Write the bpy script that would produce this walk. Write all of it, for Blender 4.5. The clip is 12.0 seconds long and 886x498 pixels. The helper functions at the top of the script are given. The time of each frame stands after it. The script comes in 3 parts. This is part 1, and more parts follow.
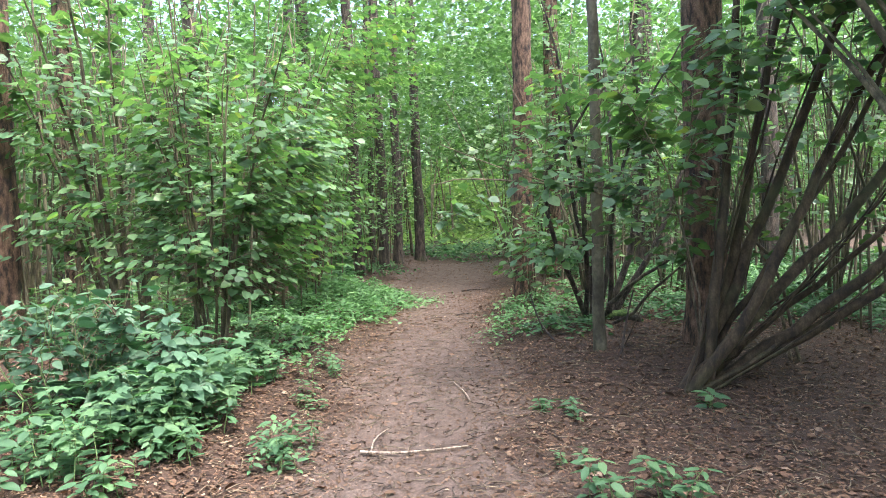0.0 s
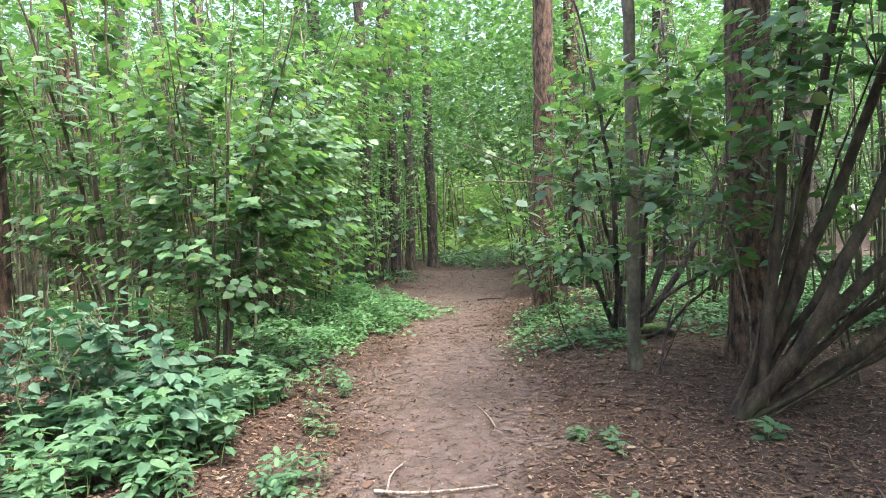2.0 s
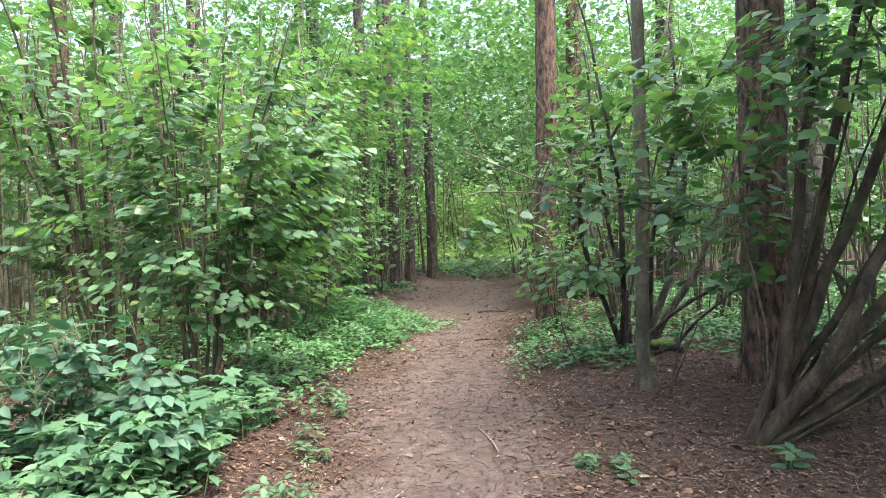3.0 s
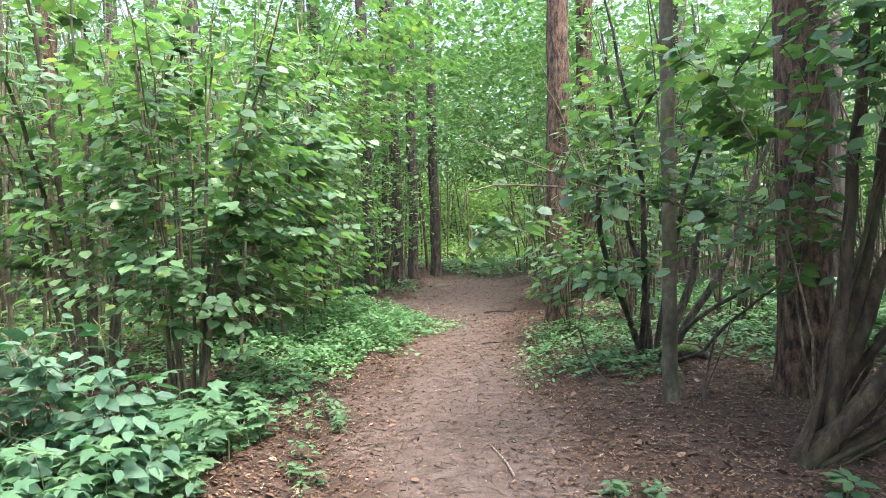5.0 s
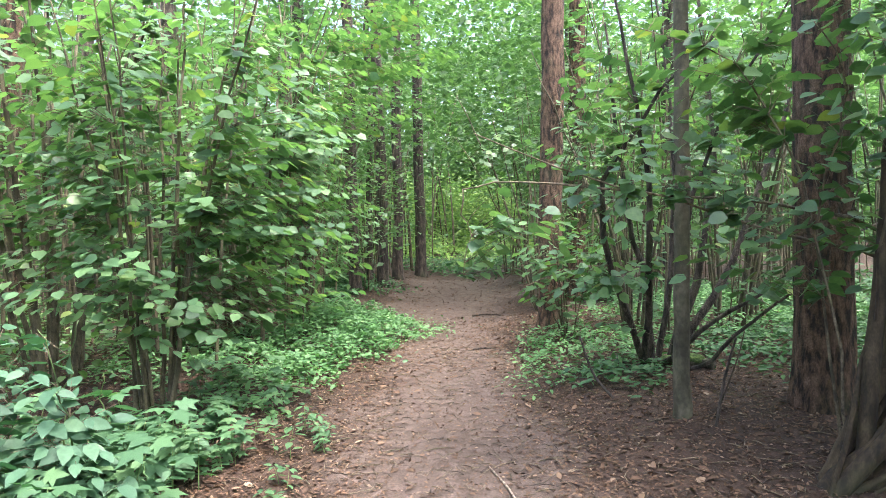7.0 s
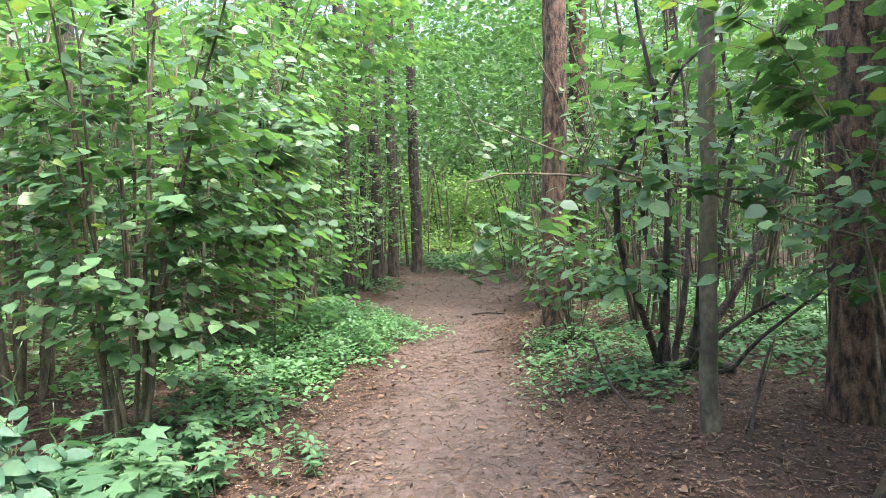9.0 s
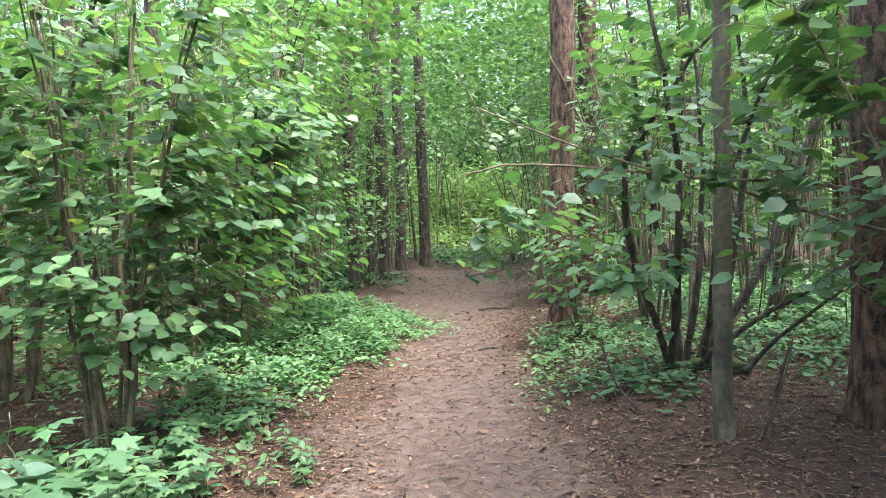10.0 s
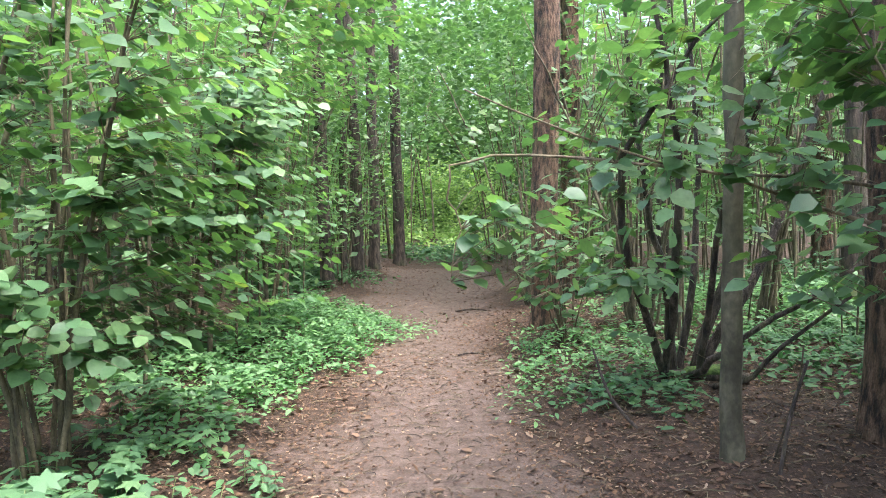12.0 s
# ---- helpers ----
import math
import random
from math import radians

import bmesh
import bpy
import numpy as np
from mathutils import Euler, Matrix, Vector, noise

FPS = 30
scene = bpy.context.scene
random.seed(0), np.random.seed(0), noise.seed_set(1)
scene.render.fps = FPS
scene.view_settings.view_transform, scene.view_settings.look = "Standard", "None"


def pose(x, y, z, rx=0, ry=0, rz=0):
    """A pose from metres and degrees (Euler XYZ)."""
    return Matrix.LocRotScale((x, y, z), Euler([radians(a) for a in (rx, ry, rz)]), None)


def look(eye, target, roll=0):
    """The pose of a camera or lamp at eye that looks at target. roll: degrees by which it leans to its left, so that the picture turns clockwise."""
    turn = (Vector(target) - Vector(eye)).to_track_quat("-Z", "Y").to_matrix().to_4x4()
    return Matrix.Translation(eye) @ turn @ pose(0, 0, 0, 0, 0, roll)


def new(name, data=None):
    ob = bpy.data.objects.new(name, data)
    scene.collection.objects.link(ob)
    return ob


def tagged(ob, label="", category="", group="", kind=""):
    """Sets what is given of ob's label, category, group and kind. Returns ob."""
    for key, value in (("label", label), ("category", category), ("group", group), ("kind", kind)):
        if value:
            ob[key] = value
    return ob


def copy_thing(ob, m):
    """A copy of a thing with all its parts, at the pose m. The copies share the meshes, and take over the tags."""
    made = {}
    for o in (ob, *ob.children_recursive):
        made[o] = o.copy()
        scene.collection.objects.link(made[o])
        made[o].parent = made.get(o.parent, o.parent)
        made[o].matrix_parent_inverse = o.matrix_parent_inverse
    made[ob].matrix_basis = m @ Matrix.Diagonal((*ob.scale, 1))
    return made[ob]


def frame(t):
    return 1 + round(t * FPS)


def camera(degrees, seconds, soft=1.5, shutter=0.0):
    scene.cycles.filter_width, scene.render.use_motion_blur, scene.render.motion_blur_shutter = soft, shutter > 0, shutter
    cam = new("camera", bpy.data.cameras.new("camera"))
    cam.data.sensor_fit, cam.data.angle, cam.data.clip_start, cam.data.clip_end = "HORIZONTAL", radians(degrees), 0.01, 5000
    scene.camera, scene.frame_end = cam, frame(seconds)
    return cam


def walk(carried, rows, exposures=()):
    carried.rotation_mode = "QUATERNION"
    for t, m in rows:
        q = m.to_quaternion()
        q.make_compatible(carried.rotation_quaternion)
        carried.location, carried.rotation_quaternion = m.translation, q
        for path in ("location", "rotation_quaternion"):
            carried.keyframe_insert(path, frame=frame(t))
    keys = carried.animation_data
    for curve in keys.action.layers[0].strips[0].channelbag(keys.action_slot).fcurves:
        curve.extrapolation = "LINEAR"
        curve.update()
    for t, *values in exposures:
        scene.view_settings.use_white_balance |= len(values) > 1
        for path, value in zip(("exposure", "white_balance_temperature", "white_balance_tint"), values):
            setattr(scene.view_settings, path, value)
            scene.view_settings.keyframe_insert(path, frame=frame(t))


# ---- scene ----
cam = camera(68, 12.0, soft=0.9)
PATH = [
    (0, (0.404, -0.541, 1.481), (0.352, 1.456, 1.383), -2.1),
    (0.5, (0.391, -0.407, 1.466), (0.331, 1.589, 1.358), -2.0),
    (1, (0.322, -0.262, 1.471), (0.263, 1.734, 1.363), -1.8),
    (1.5, (0.287, -0.146, 1.477), (0.225, 1.85, 1.374), -1.8),
    (2, (0.299, -0.029, 1.486), (0.216, 1.967, 1.406), -1.9),
    (2.5, (0.306, 0.099, 1.517), (0.218, 2.096, 1.447), -1.8),
    (3, (0.283, 0.222, 1.506), (0.202, 2.22, 1.455), -1.7),
    (5, (0.221, 0.699, 1.513), (0.132, 2.696, 1.452), -1.6),
    (5.5, (0.178, 0.797, 1.51), (0.094, 2.795, 1.454), -1.3),
    (6, (0.104, 0.9, 1.527), (0.048, 2.898, 1.469), -1.0),
    (6.5, (0.086, 0.992, 1.525), (0.041, 2.991, 1.461), -1.0),
    (7, (0.116, 1.112, 1.522), (0.081, 3.111, 1.458), -1.1),
    (9, (0.068, 1.561, 1.546), (0.047, 3.559, 1.464), -1.8),
    (9.5, (0.109, 1.68, 1.543), (0.075, 3.678, 1.458), -1.9),
    (10, (0.155, 1.797, 1.553), (0.099, 3.794, 1.45), -1.9),
    (10.5, (0.151, 1.885, 1.55), (0.106, 3.882, 1.443), -1.6),
    (11, (0.102, 2.012, 1.557), (0.106, 4.01, 1.453), -1.3),
    (11.5, (0.073, 2.128, 1.556), (0.107, 4.125, 1.451), -1.1),
    (12, (0.097, 2.228, 1.55), (0.123, 4.224, 1.437), -1.4),
]
walk(cam, [(t, look(eye, target, roll)) for t, eye, target, roll in PATH], exposures=[(0, 2.72, 6160, 11), (12, 2.95, 6160, 11)])

# ---- daylight: overcast sky above a broad-leaved wood ----
world = bpy.data.worlds.new("overcast_sky")
scene.world = world
world.use_nodes = True
wn = world.node_tree
sky = wn.nodes.new("ShaderNodeTexSky")
sky.sky_type, sky.sun_disc = "NISHITA", False
sky.sun_elevation, sky.sun_rotation = radians(70), radians(125)
sky.air_density, sky.dust_density, sky.ozone_density = 1.0, 6.0, 1.0
wn.links.new(sky.outputs[0], wn.nodes["Background"].inputs[0])
wn.nodes["Background"].inputs[1].default_value = 0.15
sun_data = bpy.data.lights.new("sun", "SUN")
sun_data.energy, sun_data.angle, sun_data.color = 1.5, radians(40), (1.0, 0.97, 0.93)
sun = new("sun", sun_data)
sun.matrix_world = look((7, 1.5, 24), (0, 6.5, 0))

# ---- materials ----
def nodes_of(name):
    m = bpy.data.materials.new(name)
    m.use_nodes = True
    nt = m.node_tree
    return m, nt, nt.nodes["Principled BSDF"]


def ramp(nt, fac, stops):
    r = nt.nodes.new("ShaderNodeValToRGB")
    while len(r.color_ramp.elements) < len(stops):
        r.color_ramp.elements.new(0.5)
    for e, (p, c) in zip(r.color_ramp.elements, stops):
        e.position, e.color = p, (*c, 1)
    nt.links.new(fac, r.inputs[0])
    return r.outputs[0]


def noise_of(nt, scale, detail=4, stretch=(1, 1, 1), rough=0.6):
    tc = nt.nodes.new("ShaderNodeTexCoord")
    mp = nt.nodes.new("ShaderNodeMapping")
    mp.inputs["Scale"].default_value = stretch
    n = nt.nodes.new("ShaderNodeTexNoise")
    n.inputs["Scale"].default_value, n.inputs["Detail"].default_value, n.inputs["Roughness"].default_value = scale, detail, rough
    nt.links.new(tc.outputs["Object"], mp.inputs[0])
    nt.links.new(mp.outputs[0], n.inputs["Vector"])
    return n.outputs["Fac"]


def mixed(nt, a, b, fac, mode="MULTIPLY"):
    n = nt.nodes.new("ShaderNodeMix")
    n.data_type, n.blend_type = "RGBA", mode
    for value, socket in ((fac, n.inputs[0]), (a, n.inputs[6]), (b, n.inputs[7])):
        if isinstance(value, (int, float)):
            socket.default_value = value
        elif isinstance(value, tuple):
            socket.default_value = (*value, 1)
        else:
            nt.links.new(value, socket)
    return n.outputs[2]


def bumped(nt, bsdf, height, strength, distance):
    b = nt.nodes.new("ShaderNodeBump")
    b.inputs["Strength"].default_value, b.inputs["Distance"].default_value = strength, distance
    nt.links.new(height, b.inputs["Height"])
    nt.links.new(b.outputs[0], bsdf.inputs["Normal"])


def leaf_material(name, stops, through_light=0.45, rough=0.47, tint=(0.98, 1.24, 0.66)):
    """Thin leaf blade: waxy upper face, and light that passes through it."""
    m, nt, bsdf = nodes_of(name)
    geo, info = nt.nodes.new("ShaderNodeNewGeometry"), nt.nodes.new("ShaderNodeObjectInfo")
    add = nt.nodes.new("ShaderNodeMath")
    add.operation = "ADD"
    nt.links.new(geo.outputs["Random Per Island"], add.inputs[0])
    nt.links.new(info.outputs["Random"], add.inputs[1])
    frac = nt.nodes.new("ShaderNodeMath")
    frac.operation = "FRACT"
    nt.links.new(add.outputs[0], frac.inputs[0])
    col = ramp(nt, frac.outputs[0], stops)
    spots = ramp(nt, noise_of(nt, 34, 3), [(0.3, (0.78, 0.8, 0.75)), (0.7, (1.1, 1.1, 1.05))])
    col = mixed(nt, col, spots, 1.0)
    nt.links.new(col, bsdf.inputs["Base Color"])
    bsdf.inputs["Roughness"].default_value = rough
    bsdf.inputs["Specular IOR Level"].default_value = 0.5
    tr = nt.nodes.new("ShaderNodeBsdfTranslucent")
    nt.links.new(mixed(nt, col, tint, 1.0), tr.inputs[0])
    mix = nt.nodes.new("ShaderNodeMixShader")
    mix.inputs[0].default_value = through_light
    nt.links.new(bsdf.outputs[0], mix.inputs[1])
    nt.links.new(tr.outputs[0], mix.inputs[2])
    nt.links.new(mix.outputs[0], nt.nodes["Material Output"].inputs[0])
    return m


def bark_material(name, dark, mid, light, scale, stretch, depth):
    m, nt, bsdf = nodes_of(name)
    big = noise_of(nt, scale, 6, (1, 1, stretch), 0.65)
    fine = noise_of(nt, scale * 6, 4, (1, 1, stretch * 1.6))
    blotch = noise_of(nt, 1.7, 3)
    col = ramp(nt, big, [(0.40, dark), (0.5, mid), (0.62, light)])
    col = mixed(nt, col, ramp(nt, fine, [(0.3, (0.6, 0.6, 0.6)), (0.7, (1.15, 1.15, 1.15))]), 1.0)
    col = mixed(nt, col, (0.065, 0.08, 0.033), ramp(nt, blotch, [(0.52, (0, 0, 0)), (0.72, (0.5, 0.5, 0.5))]), "MIX")
    nt.links.new(col, bsdf.inputs["Base Color"])
    bsdf.inputs["Roughness"].default_value = 0.9
    rough_height = nt.nodes.new("ShaderNodeMath")
    rough_height.operation = "MULTIPLY_ADD"
    nt.links.new(fine, rough_height.inputs[0])
    rough_height.inputs[1].default_value = 0.35
    nt.links.new(big, rough_height.inputs[2])
    bumped(nt, bsdf, rough_height.outputs[0], 1.0, depth)
    return m


HAZEL = leaf_material("hazel_leaf", [(0.0, (0.064, 0.132, 0.068)), (0.5, (0.104, 0.195, 0.097)), (0.96, (0.15, 0.25, 0.11)), (1.0, (0.24, 0.28, 0.09))], 0.45, 0.43, (1.1, 1.28, 0.52))
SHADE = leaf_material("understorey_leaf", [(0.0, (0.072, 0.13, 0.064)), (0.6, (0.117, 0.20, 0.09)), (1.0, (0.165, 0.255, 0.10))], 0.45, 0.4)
DOGWOOD = leaf_material("dogwood_leaf", [(0.0, (0.038, 0.095, 0.054)), (0.6, (0.06, 0.132, 0.074)), (1.0, (0.088, 0.165, 0.094))], 0.3, 0.62)
HERB = leaf_material("herb_leaf", [(0.0, (0.044, 0.105, 0.05)), (0.5, (0.07, 0.15, 0.07)), (1.0, (0.11, 0.20, 0.088))], 0.35, 0.6)
CARPET = leaf_material("groundcover_leaf", [(0.0, (0.07, 0.155, 0.066)), (0.6, (0.11, 0.22, 0.094)), (1.0, (0.165, 0.285, 0.12))], 0.35, 0.5)
# Glade leaves: the opening's stronger daylight is put into these paler greens.
GLADE_LIT = leaf_material("glade_leaf_lit", [(0.0, (0.14, 0.22, 0.08)), (0.6, (0.21, 0.31, 0.11)), (1.0, (0.32, 0.40, 0.16))], 0.5, 0.5)
DEAD = leaf_material("dead_leaf", [(0.0, (0.044, 0.022, 0.012)), (0.35, (0.078, 0.04, 0.021)), (0.70, (0.112, 0.06, 0.034)), (0.92, (0.165, 0.10, 0.064)), (1.0, (0.27, 0.20, 0.145))], 0.08, 0.75, (1, 0.8, 0.5))
PINE = bark_material("pine_bark", (0.022, 0.013, 0.008), (0.11, 0.06, 0.036), (0.215, 0.128, 0.082), 19, 0.34, 0.07)
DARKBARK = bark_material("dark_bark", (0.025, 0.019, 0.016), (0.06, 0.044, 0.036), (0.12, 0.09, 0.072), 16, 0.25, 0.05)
SMOOTH = bark_material("smooth_grey_bark", (0.045, 0.038, 0.023), (0.08, 0.069, 0.044), (0.125, 0.11, 0.074), 5, 0.5, 0.004)
HAZELBARK = bark_material("hazel_bark", (0.018, 0.011, 0.006), (0.042, 0.027, 0.013), (0.075, 0.051, 0.027), 14, 0.4, 0.005)
YOUNGBARK = bark_material("young_hazel_bark", (0.042, 0.034, 0.019), (0.085, 0.07, 0.04), (0.145, 0.12, 0.072), 14, 0.4, 0.005)
TWIG = bark_material("twig_bark", (0.06, 0.045, 0.03), (0.13, 0.10, 0.065), (0.22, 0.17, 0.11), 20, 0.5, 0.002)
GREENSTEM = bark_material("green_stem", (0.07, 0.12, 0.04), (0.12, 0.18, 0.06), (0.16, 0.22, 0.08), 20, 0.5, 0.001)
DEADWOOD = bark_material("dead_wood", (0.13, 0.095, 0.07), (0.26, 0.20, 0.155), (0.42, 0.35, 0.28), 30, 0.3, 0.003)
MOSS = bark_material("moss", (0.03, 0.06, 0.012), (0.06, 0.11, 0.02), (0.10, 0.16, 0.03), 40, 1.0, 0.01)


def ground_material():
    """Trodden earth on the path, leaf mould beside it; the vertex mask is the wear of feet."""
    m, nt, bsdf = nodes_of("forest_floor")
    at = nt.nodes.new("ShaderNodeAttribute")
    at.attribute_name = "worn"
    big, mid, fine = noise_of(nt, 1.3, 5), noise_of(nt, 9, 6), noise_of(nt, 70, 5, (1, 1, 1), 0.7)
    earth = ramp(nt, mid, [(0.3, (0.056, 0.035, 0.026)), (0.5, (0.088, 0.06, 0.047)), (0.72, (0.135, 0.098, 0.081))])
    mould = ramp(nt, mid, [(0.3, (0.022, 0.011, 0.006)), (0.5, (0.043, 0.022, 0.012)), (0.72, (0.07, 0.04, 0.025))])
    edge = nt.nodes.new("ShaderNodeMath")
    edge.operation = "ADD"
    nt.links.new(at.outputs["Fac"], edge.inputs[0])
    nt.links.new(big, edge.inputs[1])
    mask = ramp(nt, edge.outputs[0], [(0.72, (0, 0, 0)), (1.15, (1, 1, 1))])
    col = mixed(nt, mould, earth, mask, "MIX")
    col = mixed(nt, col, ramp(nt, fine, [(0.32, (0.5, 0.48, 0.46)), (0.52, (1, 1, 1)), (0.7, (1.35, 1.3, 1.25))]), 1.0)
    nt.links.new(col, bsdf.inputs["Base Color"])
    bsdf.inputs["Roughness"].default_value = 0.92
    bumped(nt, bsdf, fine, 0.7, 0.02)
    return m


FLOOR = ground_material()

# ---- plan: the path and the lie of the land ----
def smooth(a, b, v):
    s = np.clip((np.asarray(v, float) - a) / (b - a), 0, 1)
    return s * s * (3 - 2 * s)


def path_x(y):
    return np.interp(y, [-50, 3, 8, 12, 18, 24, 30, 60], [0.1, 0.1, 0.05, -0.03, 0.2, 0.45, 1.2, 8.0])


def land(x, y):
    """Height of the ground: a shallow hollow way with low banks."""
    x, y = np.asarray(x, float), np.asarray(y, float)
    d = x - path_x(y)
    right = 0.16 * smooth(0.7, 1.7, d) * smooth(4.4, 6.0, y)
    left = 0.16 * smooth(0.8, 1.9, -d) + 0.10 * smooth(2.0, 4.0, -d)
    lumps = 0.02 * np.sin(2.1 * x + 0.7 * y) * np.sin(1.3 * y - 0.5 * x) + 0.012 * np.sin(5.3 * x) * np.sin(4.1 * y)
    return right + left + lumps * smooth(0.3, 1.2, np.abs(d))


def zl(x, y):
    return float(land(x, y))


# ---- mesh helpers ----
class Geo:
    def __init__(self):
        self.v, self.f, self.n = [], [], 0

    def put(self, verts, faces):
        verts = np.asarray(verts, float)
        self.v.append(verts)
        self.f += [tuple(i + self.n for i in f) for f in faces]
        self.n += len(verts)

    def tube(self, pts, radii, sides=7, rough=0.0, rng=None):
        pts = np.asarray(pts, float)
        k = len(pts)
        tan = np.gradient(pts, axis=0)
        tan /= np.linalg.norm(tan, axis=1)[:, None] + 1e-9
        ref = np.array([1.0, 0, 0]) if abs(tan[0, 0]) < 0.8 else np.array([0, 1.0, 0])
        rings = []
        for i in range(k):
            u = ref - tan[i] * (ref @ tan[i])
            u /= np.linalg.norm(u)
            w = np.cross(tan[i], u)
            a = np.arange(sides) * 2 * math.pi / sides
            r = np.full(sides, radii[i])
            if rough:
                r = r * (1 + rough * rng.uniform(-1, 1, sides))
            rings.append(pts[i] + r[:, None] * (np.cos(a)[:, None] * u + np.sin(a)[:, None] * w))
            ref = u
        faces = [(i * sides + j, i * sides + (j + 1) % sides, (i + 1) * sides + (j + 1) % sides, (i + 1) * sides + j) for i in range(k - 1) for j in range(sides)]
        faces.append(tuple(range((k - 1) * sides, k * sides)))
        self.put(np.concatenate(rings), faces)

    def data(self, name, mat, soft=True):
        me = bpy.data.meshes.new(name)
        me.from_pydata(np.concatenate(self.v), [], self.f)
        me.materials.append(mat)
        if soft:
            me.polygons.foreach_set("use_smooth", [True] * len(me.polygons))
        me.update()
        return me


def part(name, geo, mat, parent=None, label="", soft=True):
    ob = new(name, geo if isinstance(geo, bpy.types.Mesh) else geo.data(name, mat, soft))
    ob.parent = parent
    return tagged(ob, label)


# leaf blades, one unit long from the stalk: (vertices, faces)
HAZEL_V = np.array([(0, 0, 0), (.38, 0, -.05), (.75, 0, -.06), (1.12, 0, -.16), (.02, .30, .03), (.44, .50, .03), (.80, .33, -.03), (.02, -.30, .03), (.44, -.50, .03), (.80, -.33, -.03)])
BLADE_F = [(0, 1, 5, 4), (1, 2, 6, 5), (2, 3, 6), (0, 7, 8, 1), (1, 8, 9, 2), (2, 9, 3)]
LONG_V = HAZEL_V * (1, 0.62, 1)
SIMPLE_V = np.array([(0, 0, 0), (.45, .36, .05), (1.0, 0, -.08), (.45, -.36, .05)])
SIMPLE_F = [(0, 2, 1), (0, 3, 2)]


MAPLE_V = np.array([(.36, 0, .02), (0, 0, 0), (-.06, .26, 0), (.12, .54, -.07), (.30, .28, .02), (.60, .60, -.08), (.60, .22, .0), (1.05, 0, -.12), (.60, -.22, .0), (.60, -.60, -.08), (.30, -.28, .02), (.12, -.54, -.07), (-.06, -.26, 0)])
MAPLE_F = [(0, i, i + 1 if i < 12 else 1) for i in range(1, 13)]


def unit(v):
    return v / (np.linalg.norm(v, axis=-1, keepdims=True) + 1e-9)


def leaf_mesh(name, pos, way, up, size, mat, blade=(HAZEL_V, BLADE_F)):
    """One mesh of many leaves: each with its stalk end, its way, its upper side and its length."""
    tv, tf = blade
    pos, way, up, size = (np.asarray(a, float) for a in (pos, way, up, size))
    a = unit(way)
    b = unit(np.cross(up, a))
    c = np.cross(a, b)
    v = pos[:, None] + size[:, None, None] * (tv[None, :, :1] * a[:, None] + tv[None, :, 1:2] * b[:, None] + tv[None, :, 2:] * c[:, None])
    n, k = len(pos), len(tv)
    flat = np.concatenate([np.array(f) for f in tf])
    count = np.array([len(f) for f in tf])
    loops = (np.arange(n)[:, None] * k + flat[None]).ravel()
    totals = np.tile(count, n)
    starts = np.concatenate([[0], np.cumsum(totals)[:-1]])
    me = bpy.data.meshes.new(name)
    me.vertices.add(n * k)
    me.vertices.foreach_set("co", v.ravel())
    me.loops.add(len(loops))
    me.loops.foreach_set("vertex_index", loops.astype(np.int32))
    me.polygons.add(len(totals))
    me.polygons.foreach_set("loop_start", starts.astype(np.int32))
    me.polygons.foreach_set("loop_total", totals.astype(np.int32))
    me.polygons.foreach_set("use_smooth", [True] * len(totals))
    me.materials.append(mat)
    me.update(calc_edges=True)
    me.validate()
    return me


class Leaves:
    def __init__(self):
        self.p, self.w, self.u, self.s = [], [], [], []

    def add(self, p, w, u, s):
        self.p.append(p), self.w.append(w), self.u.append(u), self.s.append(s)

    def mesh(self, name, mat, blade=(HAZEL_V, BLADE_F)):
        return leaf_mesh(name, self.p, self.w, self.u, self.s, mat, blade)


def spray(rng, start, tip, leaves, twigs, size, step=0.095, bare=0.4, thick=0.003, flat=0.25, droop=0.38):
    """A twig from start to tip with leaves in two ranks on its outer length."""
    start, tip = np.asarray(start, float), np.asarray(tip, float)
    length = np.linalg.norm(tip - start)
    mid = (start + tip) / 2 + np.array([0, 0, 0.10 * length]) + rng.normal(0, 0.04 * length, 3)
    t = np.linspace(0, 1, 6)[:, None]
    pts = (1 - t) ** 2 * start + 2 * t * (1 - t) * mid + t ** 2 * tip
    twigs.tube(pts, np.linspace(thick, thick * 0.3, 6), 4)
    along = max(0.0, min(bare * length, length - 0.5))
    side = 1
    while along < length + 0.01:
        s = along / length
        p = (1 - s) ** 2 * start + 2 * s * (1 - s) * mid + s ** 2 * tip
        d = unit(2 * (1 - s) * (mid - start) + 2 * s * (tip - mid))
        d = unit(d * (1, 1, 0.45))
        out = np.cross((0, 0, 1), d)
        w = unit(d * rng.uniform(0.3, 0.9) + unit(out) * side + np.array([0, 0, -droop + rng.normal(0, 0.15)]))
        if along + step >= length:
            w = unit(d + np.array([0, 0, -droop]))
        u = np.array([0, 0, 1.0]) + rng.normal(0, flat, 3) + 0.6 * d
        leaves.add(p + w * 0.015, w, u, size * rng.uniform(0.65, 1.2))
        side = -side
        along += step * rng.uniform(0.7, 1.3)


def bent(points, k=10):
    """A smooth line through a few places."""
    p = np.asarray(points, float)
    s = np.linspace(0, len(p) - 1, k)
    out = []
    for v in s:
        i = min(int(v), len(p) - 2)
        a, b, c, d = p[max(i - 1, 0)], p[i], p[i + 1], p[min(i + 2, len(p) - 1)]
        f = v - i
        out.append(0.5 * (2 * b + (c - a) * f + (2 * a - 5 * b + 4 * c - d) * f * f + (3 * b - a - 3 * c + d) * f ** 3))
    return np.array(out)


